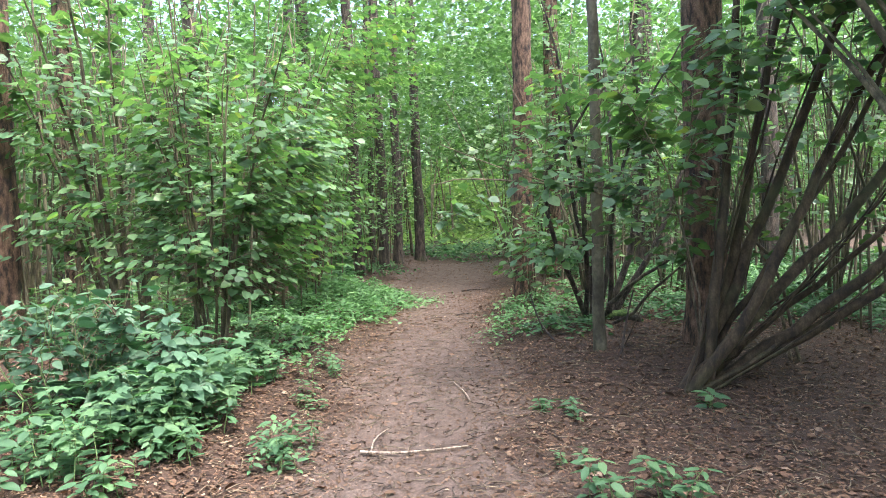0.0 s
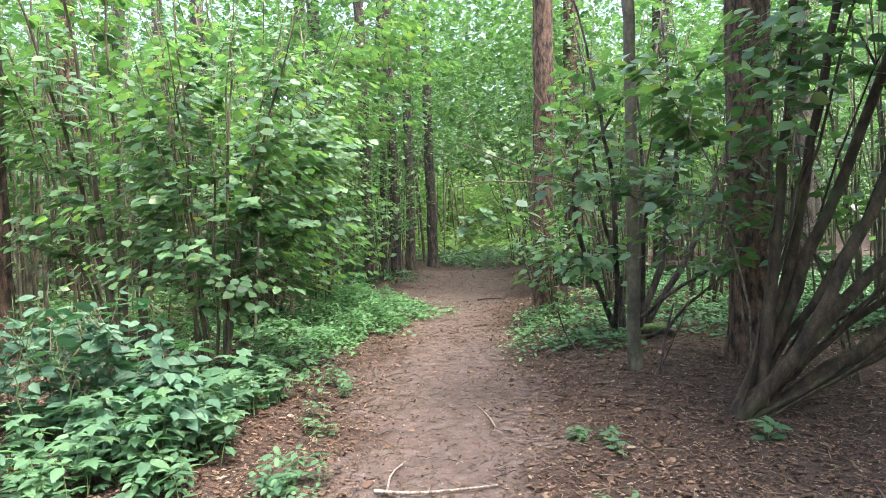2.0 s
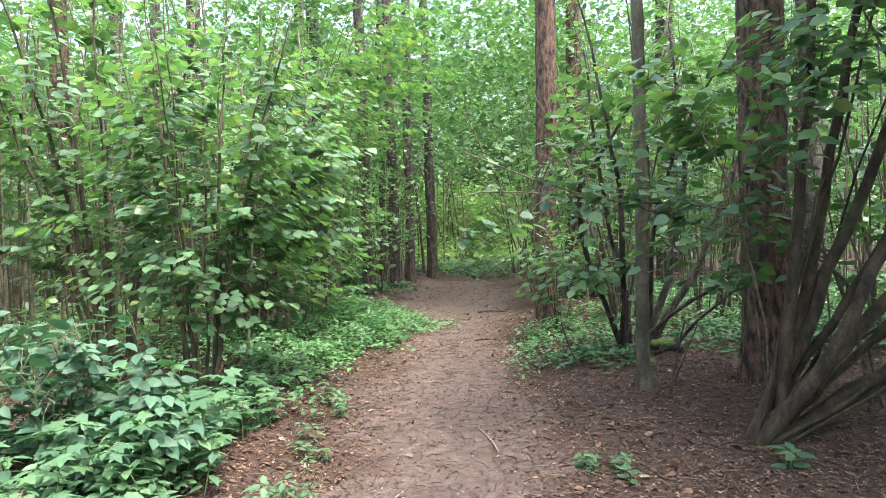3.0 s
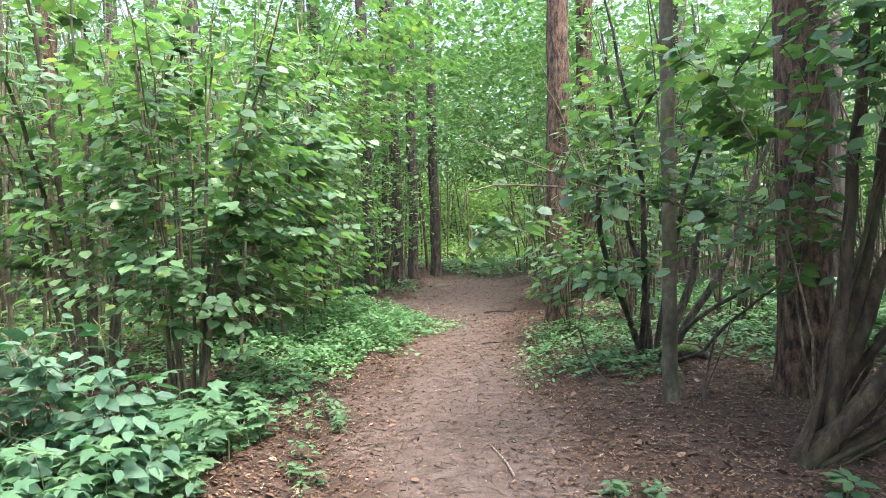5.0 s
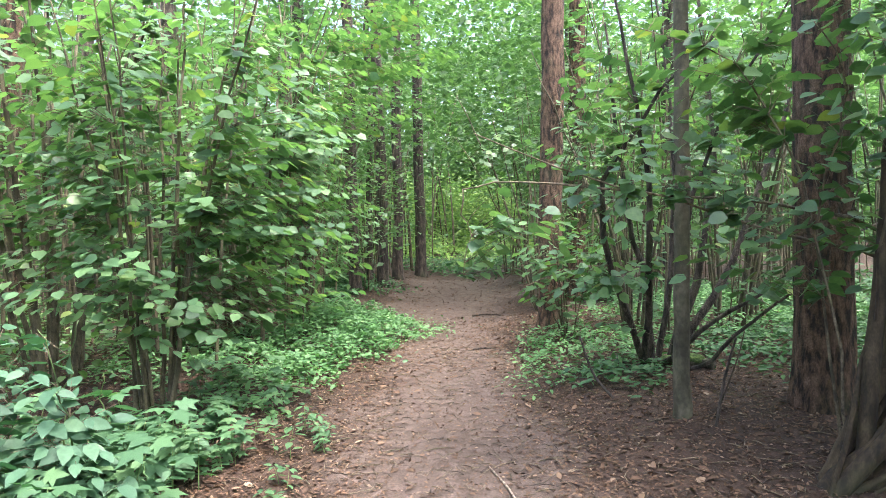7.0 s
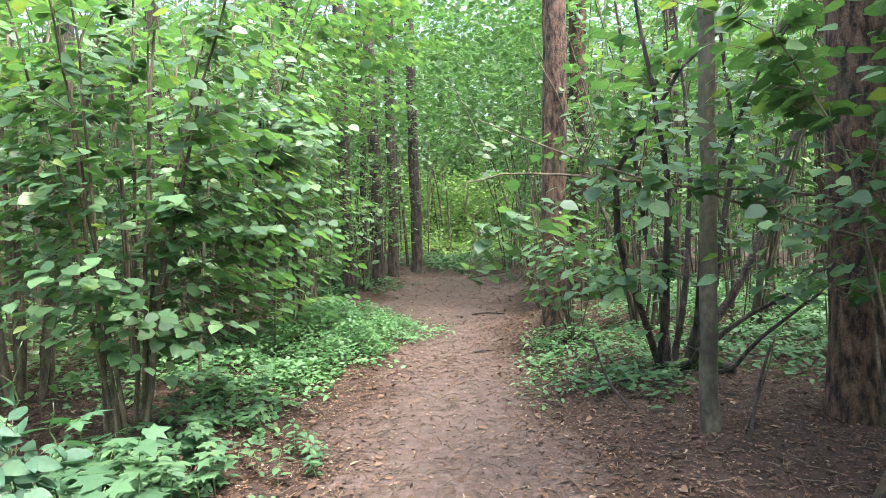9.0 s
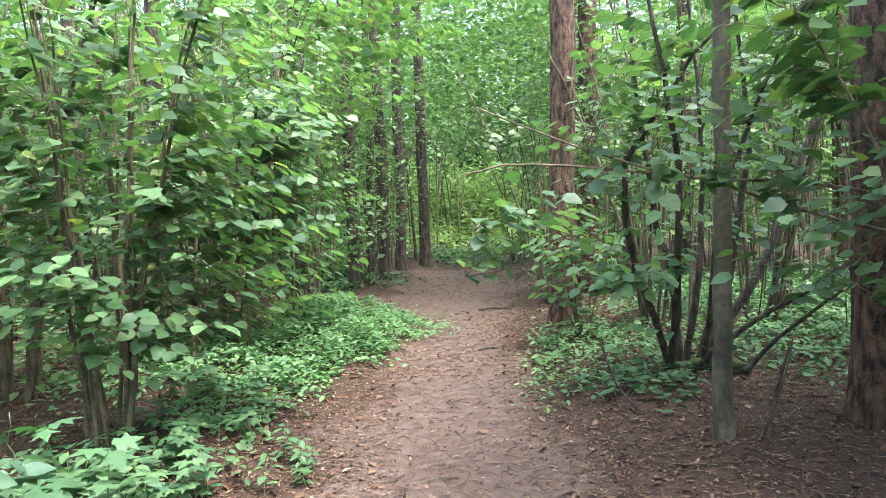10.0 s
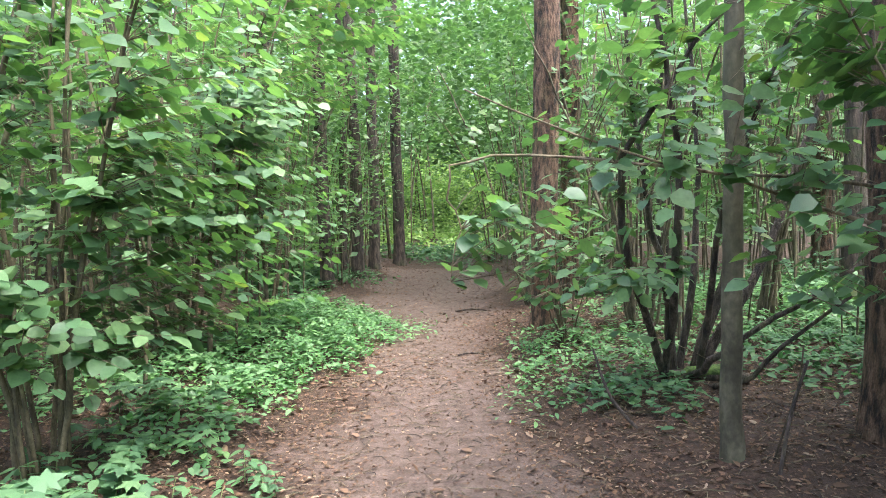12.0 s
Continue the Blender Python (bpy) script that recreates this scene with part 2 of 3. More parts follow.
def shrub(name, label, base, stems, volumes, seed, leaf=0.12, leaf_mat=None, bark=None, blade=(HAZEL_V, BLADE_F), step=0.075, reach=1.1, singles=0, group="", category="shrub", flat=0.38, lift=0.15, taper=0.22):
    """A many-stemmed bush. stems: (points from the base, radius at the foot). volumes: (centre, half sizes, number of leafy twigs)."""
    rng = np.random.RandomState(seed)
    bark, leaf_mat = bark or YOUNGBARK, leaf_mat or HAZEL
    root = new(name)
    root.location = base
    origin = np.array(base)
    spots = []
    for pts, r in stems:
        line = bent(pts, 14) - origin
        line[1:-1] += rng.normal(0, 0.012, (12, 3))
        g = Geo()
        g.tube(line, r * np.linspace(1.0, taper, 14), 9 if r > 0.02 else 6, 0.07, rng)
        part("stem", g, bark, root)
        spots.append(line[3:])
    spots = np.concatenate(spots)
    leaves, twigs = Leaves(), Geo()
    for c, h, n in volumes:
        for _ in range(n):
            q = rng.uniform(-1, 1, 3)
            while q @ q > 1:
                q = rng.uniform(-1, 1, 3)
            tip = np.array(c) + q * h - origin
            gap = spots - tip
            cost = np.linalg.norm(gap, axis=1) + np.maximum(0, gap[:, 2] + lift) * 1.2
            s = spots[np.argmin(cost)]
            if np.linalg.norm(s - tip) > reach:
                s = tip + unit(s - tip) * reach + np.array([0, 0, -0.1])
            spray(rng, s, tip, leaves, twigs, leaf, step, flat=flat)
    if twigs.n:
        tagged(part("brushwood", twigs, TWIG, root), kind="stuff")
    if singles:
        order = np.argsort([p[1] for p in leaves.p])[:singles]
        single = leaf_mesh("leaf", [(0, 0, 0)], [(1, 0, 0)], [(0, 0, 1)], [1.0], leaf_mat, blade)
        for i in order:
            a = unit(leaves.w[i])
            b = unit(np.cross(leaves.u[i], a))
            m = Matrix(np.array([a, b, np.cross(a, b)]).T.tolist()).to_4x4()
            o = part("leaf", single, None, root)
            o.matrix_local = Matrix.Translation(leaves.p[i]) @ m @ Matrix.Scale(leaves.s[i], 4)
        gone = set(order.tolist())
        keep = [i for i in range(len(leaves.p)) if i not in gone]
        rest = Leaves()
        for i in keep:
            rest.add(leaves.p[i], leaves.w[i], leaves.u[i], leaves.s[i])
        leaves = rest
    if leaves.p:
        tagged(part("foliage", leaves.mesh("foliage", leaf_mat, blade), None, root), kind="stuff")
    return tagged(root, label, category, group)


def fan(base, n, rng, lean, height, spread, r, turn=None):
    """Stems that rise from one stool and lean outwards."""
    out = []
    for i in range(n):
        a = rng.uniform(0, 2 * math.pi) if turn is None else radians(rng.uniform(*turn))
        d = np.array([math.cos(a), math.sin(a), 0])
        l = lean * rng.uniform(0.3, 1.2)
        h = height * rng.uniform(0.75, 1.1)
        b = np.array(base) + d * spread * rng.uniform(0.2, 1)
        b[2] -= 0.05
        out.append(([b, b + d * l * 0.25 + (0, 0, h * 0.35), b + d * l * 0.6 + (0, 0, h * 0.7), b + d * l + (0, 0, h)], r * rng.uniform(0.6, 1.1)))
    return out


def trunk(name, label, base, top, r0, r1, bark, seed, category="tree", sides=18, flare=1.35, crown=None, group="trees", crown_mat=None):
    """A tree: trunk with an uneven, flared foot, dead snags, and a crown high above the view."""
    rng = np.random.RandomState(seed)
    root = new(name)
    base, top = np.array(base, float), np.array(top, float)
    root.location = base
    k, hgt_wave = 26, 1.3
    s = np.linspace(0, 1, k) ** 1.5
    pts = (top - base) * s[:, None]
    pts[:, 2] -= 0.12 * (1 - s)
    pts[1:, :2] += rng.normal(0, 0.012, (k - 1, 2)) * s[1:, None] ** 0.3
    pts[:, 0] += min(0.3 * r0, 0.018) * np.sin(hgt_wave * pts[:, 2] + seed)
    rad = r0 + (r1 - r0) * s
    hgt = pts[:, 2]
    rad = rad * (1 + (flare - 1) * np.exp(-np.maximum(hgt, 0) / 0.22))
    g = Geo()
    g.tube(pts, rad, sides, 0.035, rng)
    part("trunk", g, bark, root)
    if crown:
        c, h, n = crown
        tips = np.array(c) - base + rng.uniform(-1, 1, (n, 3)) * h
        limbs, leaves = Geo(), Leaves()
        for i in range(9):
            a = tips[rng.randint(n)]
            foot = pts[-1] * np.clip(a[2] / pts[-1][2] - 0.12, 0.2, 0.95)
            limbs.tube(bent([foot, (foot + a) / 2 + (0, 0, 0.2), a], 6), np.linspace(r1 * 0.6, 0.015, 6), 5)
        for p in tips:
            for _ in range(14):
                w = unit(rng.normal(0, 1, 3) * (1, 1, 0.4))
                leaves.add(p + rng.normal(0, 0.4, 3), w, np.array([0, 0, 1.0]) + rng.normal(0, 0.4, 3), rng.uniform(0.10, 0.2))
        part("limbs", limbs, bark, root)
        tagged(part("crown", leaves.mesh("crown", crown_mat or SHADE, (SIMPLE_V, SIMPLE_F)), None, root), kind="stuff")
    return tagged(root, label, category, group)


# ---- ground ----
def ground():
    xs = np.unique(np.concatenate([np.linspace(-400, -12, 14), np.linspace(-12, -3, 30), np.linspace(-3, 4, 90), np.linspace(4, 12, 26), np.linspace(12, 400, 14)]))
    ys = np.unique(np.concatenate([np.linspace(-400, -6, 12), np.linspace(-6, 2, 24), np.linspace(2, 14, 130), np.linspace(14, 40, 80), np.linspace(40, 400, 16)]))
    gx, gy = np.meshgrid(xs, ys)
    gz = land(gx, gy)
    rng = np.random.RandomState(5)
    near = (np.abs(gx) < 8) & (gy < 30) & (gy > -3)
    gz = gz + near * rng.normal(0, 0.006, gx.shape)
    nx, ny = len(xs), len(ys)
    faces = [(j * nx + i, j * nx + i + 1, (j + 1) * nx + i + 1, (j + 1) * nx + i) for j in range(ny - 1) for i in range(nx - 1)]
    g = Geo()
    g.put(np.stack([gx.ravel(), gy.ravel(), gz.ravel()], 1), faces)
    ob = part("ground", g, FLOOR)
    worn = ob.data.attributes.new("worn", "FLOAT", "POINT")
    d = np.abs(gx - path_x(gy)) / (1 + 0.9 * smooth(10, 16, gy))
    d = d + 3 * smooth(19.5, 22, gy)
    worn.data.foreach_set("value", (0.78 * (1 - smooth(0.15, 1.3, d + 0.16 * np.sin(1.9 * gy + gx) + 0.12 * np.sin(4.3 * gy - 2 * gx)))).ravel())
    return tagged(ob, "trodden earth path through brown leaf mould", "ground", kind="structure")


ground()

# ---- trees ----
trunk("pine_tree", "pine with furrowed reddish-brown bark beside the path", (2.81, 6.0, 0.14), (2.97, 6.1, 13), 0.2, 0.15, PINE, 1, sides=26, flare=1.22, crown=((3.2, 6.5, 12), (2.2, 2.2, 1.6), 16))
trunk("pine_tree", "pine trunk with rough brown bark at the edge of the wood", (-4.29, 6.05, 0.22), (-4.08, 6.1, 13), 0.17, 0.12, PINE, 2, sides=22, crown=((-4.4, 6.6, 12), (2.2, 2.2, 1.6), 16))
trunk("pine_tree", "tall slender pine with reddish bark rising from bushes", (1.43, 10.1, 0.15), (1.6, 10.1, 14), 0.165, 0.12, PINE, 3, sides=22, crown=((1.8, 10.6, 13), (2.4, 2.4, 1.6), 16))
trunk("pine_tree", "pine trunk half hidden behind hazel bushes", (2.34, 13.1, 0.16), (2.5, 13.1, 14), 0.16, 0.12, PINE, 4, crown=((2.6, 13.5, 13), (2.4, 2.4, 1.6), 16))
# The young tree's unseen crown is thickened and shifted right to shade the ground.
trunk("young_tree", "slim young tree with smooth grey-green bark", (1.73, 5.78, 0.14), (1.70, 5.8, 8.5), 0.056, 0.04, SMOOTH, 5, flare=1.25, crown=((4.2, 4.4, 6.2), (2.2, 3.2, 0.9), 380))
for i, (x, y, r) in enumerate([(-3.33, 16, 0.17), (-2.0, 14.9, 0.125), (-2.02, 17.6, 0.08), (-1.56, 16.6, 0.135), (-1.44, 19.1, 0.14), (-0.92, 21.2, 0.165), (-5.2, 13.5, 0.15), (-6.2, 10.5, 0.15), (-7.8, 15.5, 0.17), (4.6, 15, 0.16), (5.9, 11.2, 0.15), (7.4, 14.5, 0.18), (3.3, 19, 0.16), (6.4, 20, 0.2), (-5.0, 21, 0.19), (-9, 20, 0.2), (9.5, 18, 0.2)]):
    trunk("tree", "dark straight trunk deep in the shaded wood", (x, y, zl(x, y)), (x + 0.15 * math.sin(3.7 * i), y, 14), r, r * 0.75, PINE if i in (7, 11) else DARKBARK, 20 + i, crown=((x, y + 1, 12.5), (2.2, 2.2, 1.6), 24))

# ---- hazels ----
rs = np.random.RandomState(11)
b = (-1.98, 5.65, 0.2)
stems = fan(b, 12, rs, 0.8, 3.6, 0.16, 0.02)
shrub("hazel_bush", "leafy hazel with a clump of thin brown stems by the path", b, stems,
      [((-1.85, 5.75, 2.4), (1.25, 0.95, 1.05), 270), ((-1.3, 6.1, 1.5), (0.75, 0.75, 0.6), 60), ((-2.3, 5.4, 1.5), (0.95, 0.7, 0.65), 95), ((-1.65, 5.5, 0.95), (0.6, 0.5, 0.35), 28), ((-1.1, 6.4, 1.05), (0.5, 0.5, 0.3), 18)], 12, leaf=0.09, flat=0.32, singles=280, group="hazel bushes")
b = (-3.3, 6.6, 0.25)
shrub("hazel_bush", "dense hazel behind the dogwood with long bare stems", b, fan(b, 13, rs, 1.1, 4.0, 0.2, 0.03),
      [((-3.3, 6.4, 2.7), (1.6, 1.1, 1.3), 320), ((-3.6, 6.2, 1.6), (1.2, 0.8, 0.5), 60)], 13, leaf=0.09, flat=0.32, group="hazel bushes")
b = (-2.6, 9.0, 0.25)
shrub("hazel_bush", "hazel with layered sprays hanging over green undergrowth", b, fan(b, 14, rs, 1.3, 4.6, 0.2, 0.02),
      [((-2.3, 9.0, 2.9), (1.6, 1.3, 1.5), 210), ((-1.6, 9.4, 1.6), (0.9, 1.1, 0.8), 60), ((-1.7, 8.3, 2.2), (0.9, 0.8, 1.0), 130), ((-2.7, 7.8, 1.7), (0.9, 0.7, 0.8), 90), ((-1.3, 10.0, 3.6), (1.3, 1.3, 1.0), 80), ((-0.7, 11.0, 4.4), (1.2, 1.2, 0.8), 55)], 14, leaf=0.095, flat=0.32, group="hazel bushes")
# the large stool that leans away from the path
b = (2.27, 4.85, 0.02)
big = []
for tip, r in [((2.75, 4.9, 3.6), 0.05), ((3.3, 5.1, 3.9), 0.05), ((3.95, 4.9, 4.0), 0.054), ((4.0, 4.6, 3.2), 0.054), ((4.5, 4.7, 2.9), 0.058), ((4.4, 4.6, 1.95), 0.06), ((4.3, 4.45, 1.25), 0.056), ((4.4, 5.2, 3.4), 0.036), ((4.6, 5.2, 2.3), 0.034),
               ((3.9, 5.5, 2.4), 0.02), ((4.4, 4.8, 1.6), 0.022), ((3.3, 5.1, 3.3), 0.018), ((3.7, 4.6, 2.7), 0.014), ((4.1, 4.5, 2.2), 0.013), ((4.4, 5.4, 1.9), 0.015), ((3.0, 4.8, 3.2), 0.014), ((3.7, 5.2, 3.1), 0.014), ((4.6, 4.9, 2.5), 0.016), ((2.6, 4.6, 2.6), 0.011), ((4.3, 4.4, 1.7), 0.011)]:
    tip = np.array(tip)
    foot = np.array(b) + np.array([rs.uniform(-0.12, 0.16), rs.uniform(-0.1, 0.12), -0.08])
    big.append(([foot, foot + (tip - foot) * (0.30, 0.3, 0.25) + rs.normal(0, 0.03, 3), foot + (tip - foot) * (0.65, 0.6, 0.58) + rs.normal(0, 0.05, 3), tip], r))
# The highest volume is extra foliage above the view that darkens the ground.
shrub("hazel_bush", "old hazel stool with many thick leaning dark stems", b, big,
      [((2.9, 4.6, 2.75), (1.0, 0.8, 0.5), 36), ((3.7, 4.9, 3.0), (1.1, 1.0, 0.6), 60), ((3.4, 5.2, 1.7), (1.1, 0.7, 0.6), 26), ((2.3, 4.3, 2.45), (0.6, 0.6, 0.4), 16), ((3.8, 5.0, 3.9), (1.6, 1.5, 0.4), 200)], 15, leaf=0.095, bark=HAZELBARK, singles=240, taper=0.5, group="hazel bushes")
# dark forked stems behind the young tree
b = (2.05, 7.55, 0.16)
fork = [([(2.0, 7.5, 0.1), (1.98, 7.5, 0.8), (1.75, 7.4, 1.8), (1.55, 7.3, 3.4)], 0.045),
        ([(2.1, 7.5, 0.1), (2.1, 6.9, 0.45), (2.5, 6.6, 0.85), (3.5, 6.4, 1.5)], 0.035), ([(2.15, 7.45, 0.1), (2.25, 6.8, 0.3), (2.7, 6.55, 0.8), (3.6, 6.45, 1.4)], 0.026), ([(2.2, 7.6, 0.1), (2.5, 7.6, 1.0), (2.7, 7.7, 2.2), (2.6, 7.8, 3.8)], 0.05),
        ([(2.2, 7.6, 0.1), (2.9, 7.7, 1.2), (3.5, 7.9, 2.6), (4.0, 8.0, 3.8)], 0.045),
        ([(2.1, 7.6, 0.1), (2.3, 7.7, 1.4), (2.35, 7.9, 2.6), (2.2, 8, 4.0)], 0.035),
        ([(1.95, 7.4, 0.1), (1.35, 6.7, 1.5), (1.61, 6.5, 2.33), (2.3, 6.5, 3.1)], 0.034), ([(1.9, 7.4, 0.1), (1.78, 6.7, 1.5), (1.62, 6.5, 2.4), (1.35, 6.5, 3.7)], 0.036), ([(2.2, 7.4, 0.1), (2.1, 6.8, 1.4), (2.3, 6.6, 2.3), (2.9, 6.5, 3.4)], 0.03)]
shrub("hazel_bush", "forked hazel with dark crooked limbs behind the young tree", b, fork,
      [((1.5, 6.9, 1.9), (0.8, 0.7, 1.0), 60), ((2.3, 6.9, 2.7), (1.2, 0.8, 0.9), 90), ((1.35, 6.9, 1.0), (0.6, 0.5, 0.35), 24), ((2.6, 6.8, 1.2), (0.9, 0.6, 0.4), 18)], 16, leaf=0.09, bark=DARKBARK, group="hazel bushes")
# Lower boughs show at the top right; the highest layer is unseen, added for shade.
b = (3.5, 2.4, zl(3.5, 2.4))
shrub("hazel_bush", "spreading hazel whose leafy boughs hang above the litter", b, fan(b, 9, rs, 1.5, 3.7, 0.2, 0.035, (110, 200)),
      [((2.9, 2.9, 3.3), (1.2, 1.4, 0.5), 170), ((3.8, 3.4, 3.3), (1.4, 1.4, 0.6), 230), ((4.2, 3.2, 4.1), (1.9, 2.0, 0.45), 300)], 18, leaf=0.092, group="hazel bushes")
b = (1.5, 9.2, zl(1.5, 9.2))
shrub("hazel_bush", "low young hazel at the foot of the slender pine", b, fan(b, 8, rs, 0.8, 1.7, 0.15, 0.012),
      [((1.45, 9.1, 1.1), (0.75, 0.6, 0.65), 70)], 19, leaf=0.10, group="hazel bushes")
# low twigs that reach over the path from the old hazel
reach = [([(3.3, 5.3, 0.1), (3.0, 5.4, 1.3), (2.4, 5.5, 1.62), (1.3, 5.4, 1.73), (0.56, 5.3, 1.8)], 0.018), ([(3.35, 5.25, 0.1), (3.1, 5.35, 1.1), (2.4, 5.45, 1.42), (1.25, 5.4, 1.74), (0.26, 5.4, 2.13)], 0.018), ([(2.5, 5.1, 0.1), (2.2, 5.0, 1.6), (1.8, 5.0, 2.4), (1.2, 5.2, 2.75)], 0.011), ([(2.5, 5.2, 0.1), (2.3, 5.1, 1.5), (2.3, 4.8, 2.2), (1.9, 4.4, 2.5)], 0.011), ([(1.3, 5.4, 1.74), (0.5, 5.32, 1.82), (0.17, 5.3, 1.7), (0.21, 5.3, 1.48), (0.17, 5.3, 1.22)], 0.009)]
shrub("hazel_shoots", "thin hazel shoots with broad leaves reaching over the path", (2.6, 5.2, 0.05), reach,
      [((0.75, 5.3, 1.6), (0.5, 0.3, 0.28), 14), ((1.5, 5.2, 1.55), (0.6, 0.4, 0.4), 24), ((1.6, 5.1, 2.5), (0.75, 0.45, 0.45), 26), ((0.42, 5.3, 1.42), (0.25, 0.2, 0.18), 6), ((2.2, 5.1, 1.9), (0.6, 0.5, 0.5), 30), ((1.6, 5.3, 2.2), (0.8, 0.4, 0.6), 40), ((2.5, 5.3, 2.3), (0.7, 0.4, 0.6), 26), ((2.5, 5.35, 1.35), (0.6, 0.35, 0.3), 16)], 17, leaf=0.095, bark=TWIG, singles=150, reach=0.55, step=0.1, group="hazel bushes")
for i, (x, y, n, h, tone) in enumerate([(1.75, 20.7, 8, 3.6, SHADE), (1.55, 12.0, 9, 3.8, SHADE), (2.4, 9.6, 9, 3.8, HAZEL), (3.6, 9.5, 10, 4.2, HAZEL), (4.9, 7.6, 10, 4.2, HAZEL), (5.6, 6.0, 9, 3.8, HAZEL), (3.2, 16, 9, 4, SHADE), (-2.5, 12.4, 8, 4.2, SHADE), (-4.4, 11, 10, 4.4, SHADE), (-5.6, 8.4, 10, 4.4, SHADE), (-2.6, 21.5, 8, 4, SHADE), (6.2, 13, 9, 4.5, SHADE)]):
    g = zl(x, y)
    side = 1 if x > 0 else -1
    shrub("hazel_bush", "hazel with slender grey-brown stems in the understorey", (x, y, g), fan((x, y, g), n, rs, 1.2, h, 0.2, 0.028),
          [((x + 0.2 * side, y, g + h * 0.7), (1.5, 1.3, h * 0.34), 85 if x < 1 else 70), ((x, y, g + h * 0.35), (1.1, 1.1, h * 0.2), 12 if x < 1 else 3)], 40 + i, leaf=0.10, leaf_mat=tone, step=0.08, group="hazel bushes")

# ---- dogwood by the path, blue-green ----
b = (-2.2, 4.15, 0.2)
up = []
for i in range(26):
    x, y = rs.uniform(-3.2, -1.4), rs.uniform(3.6, 4.6)
    h = rs.uniform(0.55, 1.1) * (1 - 0.25 * abs(x + 2.3))
    up.append(([(x, y, zl(x, y) - 0.03), (x + rs.normal(0, 0.05), y - 0.05, 0.2 + h * 0.5), (x + rs.normal(0, 0.12), y - 0.15, 0.2 + h)], 0.007))
shrub("dogwood_bush", "blue-green dogwood thicket with pointed leaves beside the path", b, up,
      [((-2.0, 3.95, 0.72), (0.6, 0.4, 0.42), 180), ((-2.75, 4.1, 0.68), (0.7, 0.45, 0.46), 170), ((-1.55, 3.7, 0.45), (0.3, 0.4, 0.22), 50)], 30, leaf=0.095, leaf_mat=DOGWOOD, bark=GREENSTEM, blade=(LONG_V, BLADE_F), reach=0.4, singles=280, flat=0.6)

# ---- far woods ----
def thicket(name, label, seed, clusters, per, box, size, mat, spread, low=0.3, tunnel=1.1, arch=2.8):
    """Foliage of the wood as uneven clumps, with the hollow way left open."""
    rng = np.random.RandomState(seed)
    (x0, x1), (y0, y1), (z0, z1) = box
    pos = []
    while len(pos) < clusters:
        p = np.array([rng.uniform(x0, x1), rng.uniform(y0, y1), rng.uniform(z0, z1)])
        if abs(p[0] - path_x(p[1])) < tunnel + spread and p[2] < arch + spread * 0.6:
            continue
        if noise.noise(Vector(p) * 0.45) < -0.12:
            continue
        pos.append(p)
    pos = np.repeat(np.array(pos), per, 0)
    n = len(pos)
    pos = pos + rng.normal(0, 1, (n, 3)) * (spread * 0.5, spread * 0.5, spread * 0.28)
    pos[:, 2] = np.maximum(pos[:, 2], low)
    way = rng.normal(0, 1, (n, 3)) * (1, 1, 0.4)
    up = np.array([0, 0, 1.0]) + rng.normal(0, 0.4, (n, 3))
    me = leaf_mesh(name, pos, way, up, size * rng.uniform(0.6, 1.3, n), mat, (SIMPLE_V, SIMPLE_F))
    return tagged(new(name, me), label, "foliage", kind="stuff")


thicket("woodland_foliage", "understorey leaves in the shaded wood", 61, 1350, 26, ((-12, -2.2), (11, 22), (0.5, 7.0)), 0.15, SHADE, 0.7)
thicket("woodland_foliage", "understorey leaves in the shaded wood", 62, 900, 26, ((1.8, 12), (11.5, 22), (1.0, 6.5)), 0.15, SHADE, 0.7)
thicket("woodland_foliage", "leaves arching over the far path", 63, 540, 26, ((-3, 3.5), (12, 24), (3.0, 8)), 0.15, SHADE, 0.7)
thicket("woodland_foliage", "distant green woodland leaves", 64, 2900, 26, ((-26, 26), (22, 40), (0.4, 16)), 0.24, SHADE, 1.2, arch=3.0)
# Glade foliage, its brightness painted into the leaf colour.
thicket("woodland_foliage", "leaves in the open glade, coloured paler to look lit", 65, 700, 26, ((-6, 9), (33, 42), (0.2, 4.0)), 0.2, GLADE_LIT, 1.0, tunnel=-2)
thicket("woodland_foliage", "distant green woodland leaves", 66, 2600, 22, ((-42, 42), (41, 56), (0.4, 15)), 0.75, SHADE, 2.0, tunnel=-3)
thicket("woodland_foliage", "leaves of the wood beside the path", 67, 1100, 22, ((-14, -5.2), (-4, 11), (0.4, 7.5)), 0.16, SHADE, 0.8)
thicket("woodland_foliage", "leaves of the wood beside the path", 68, 650, 22, ((5.6, 14), (-4, 11), (0.4, 5.5)), 0.16, SHADE, 0.8)
thicket("woodland_foliage", "leaves of the wood behind the walker", 69, 500, 22, ((-10, 10), (-16, -6), (0.4, 8)), 0.25, SHADE, 1.0)


# Leaf layer added out of view to keep skylight off the right-hand litter.
thicket("woodland_canopy", "unseen high leaves added to shade the litter", 70, 520, 22, ((3.0, 11), (-7, 4.5), (5.0, 8.5)), 0.17, SHADE, 0.9)


thicket("woodland_foliage", "leafy sprays before the dark trunks", 72, 85, 24, ((-3.0, -0.9), (12.5, 19), (1.0, 4.6)), 0.11, SHADE, 0.5, tunnel=0.3)


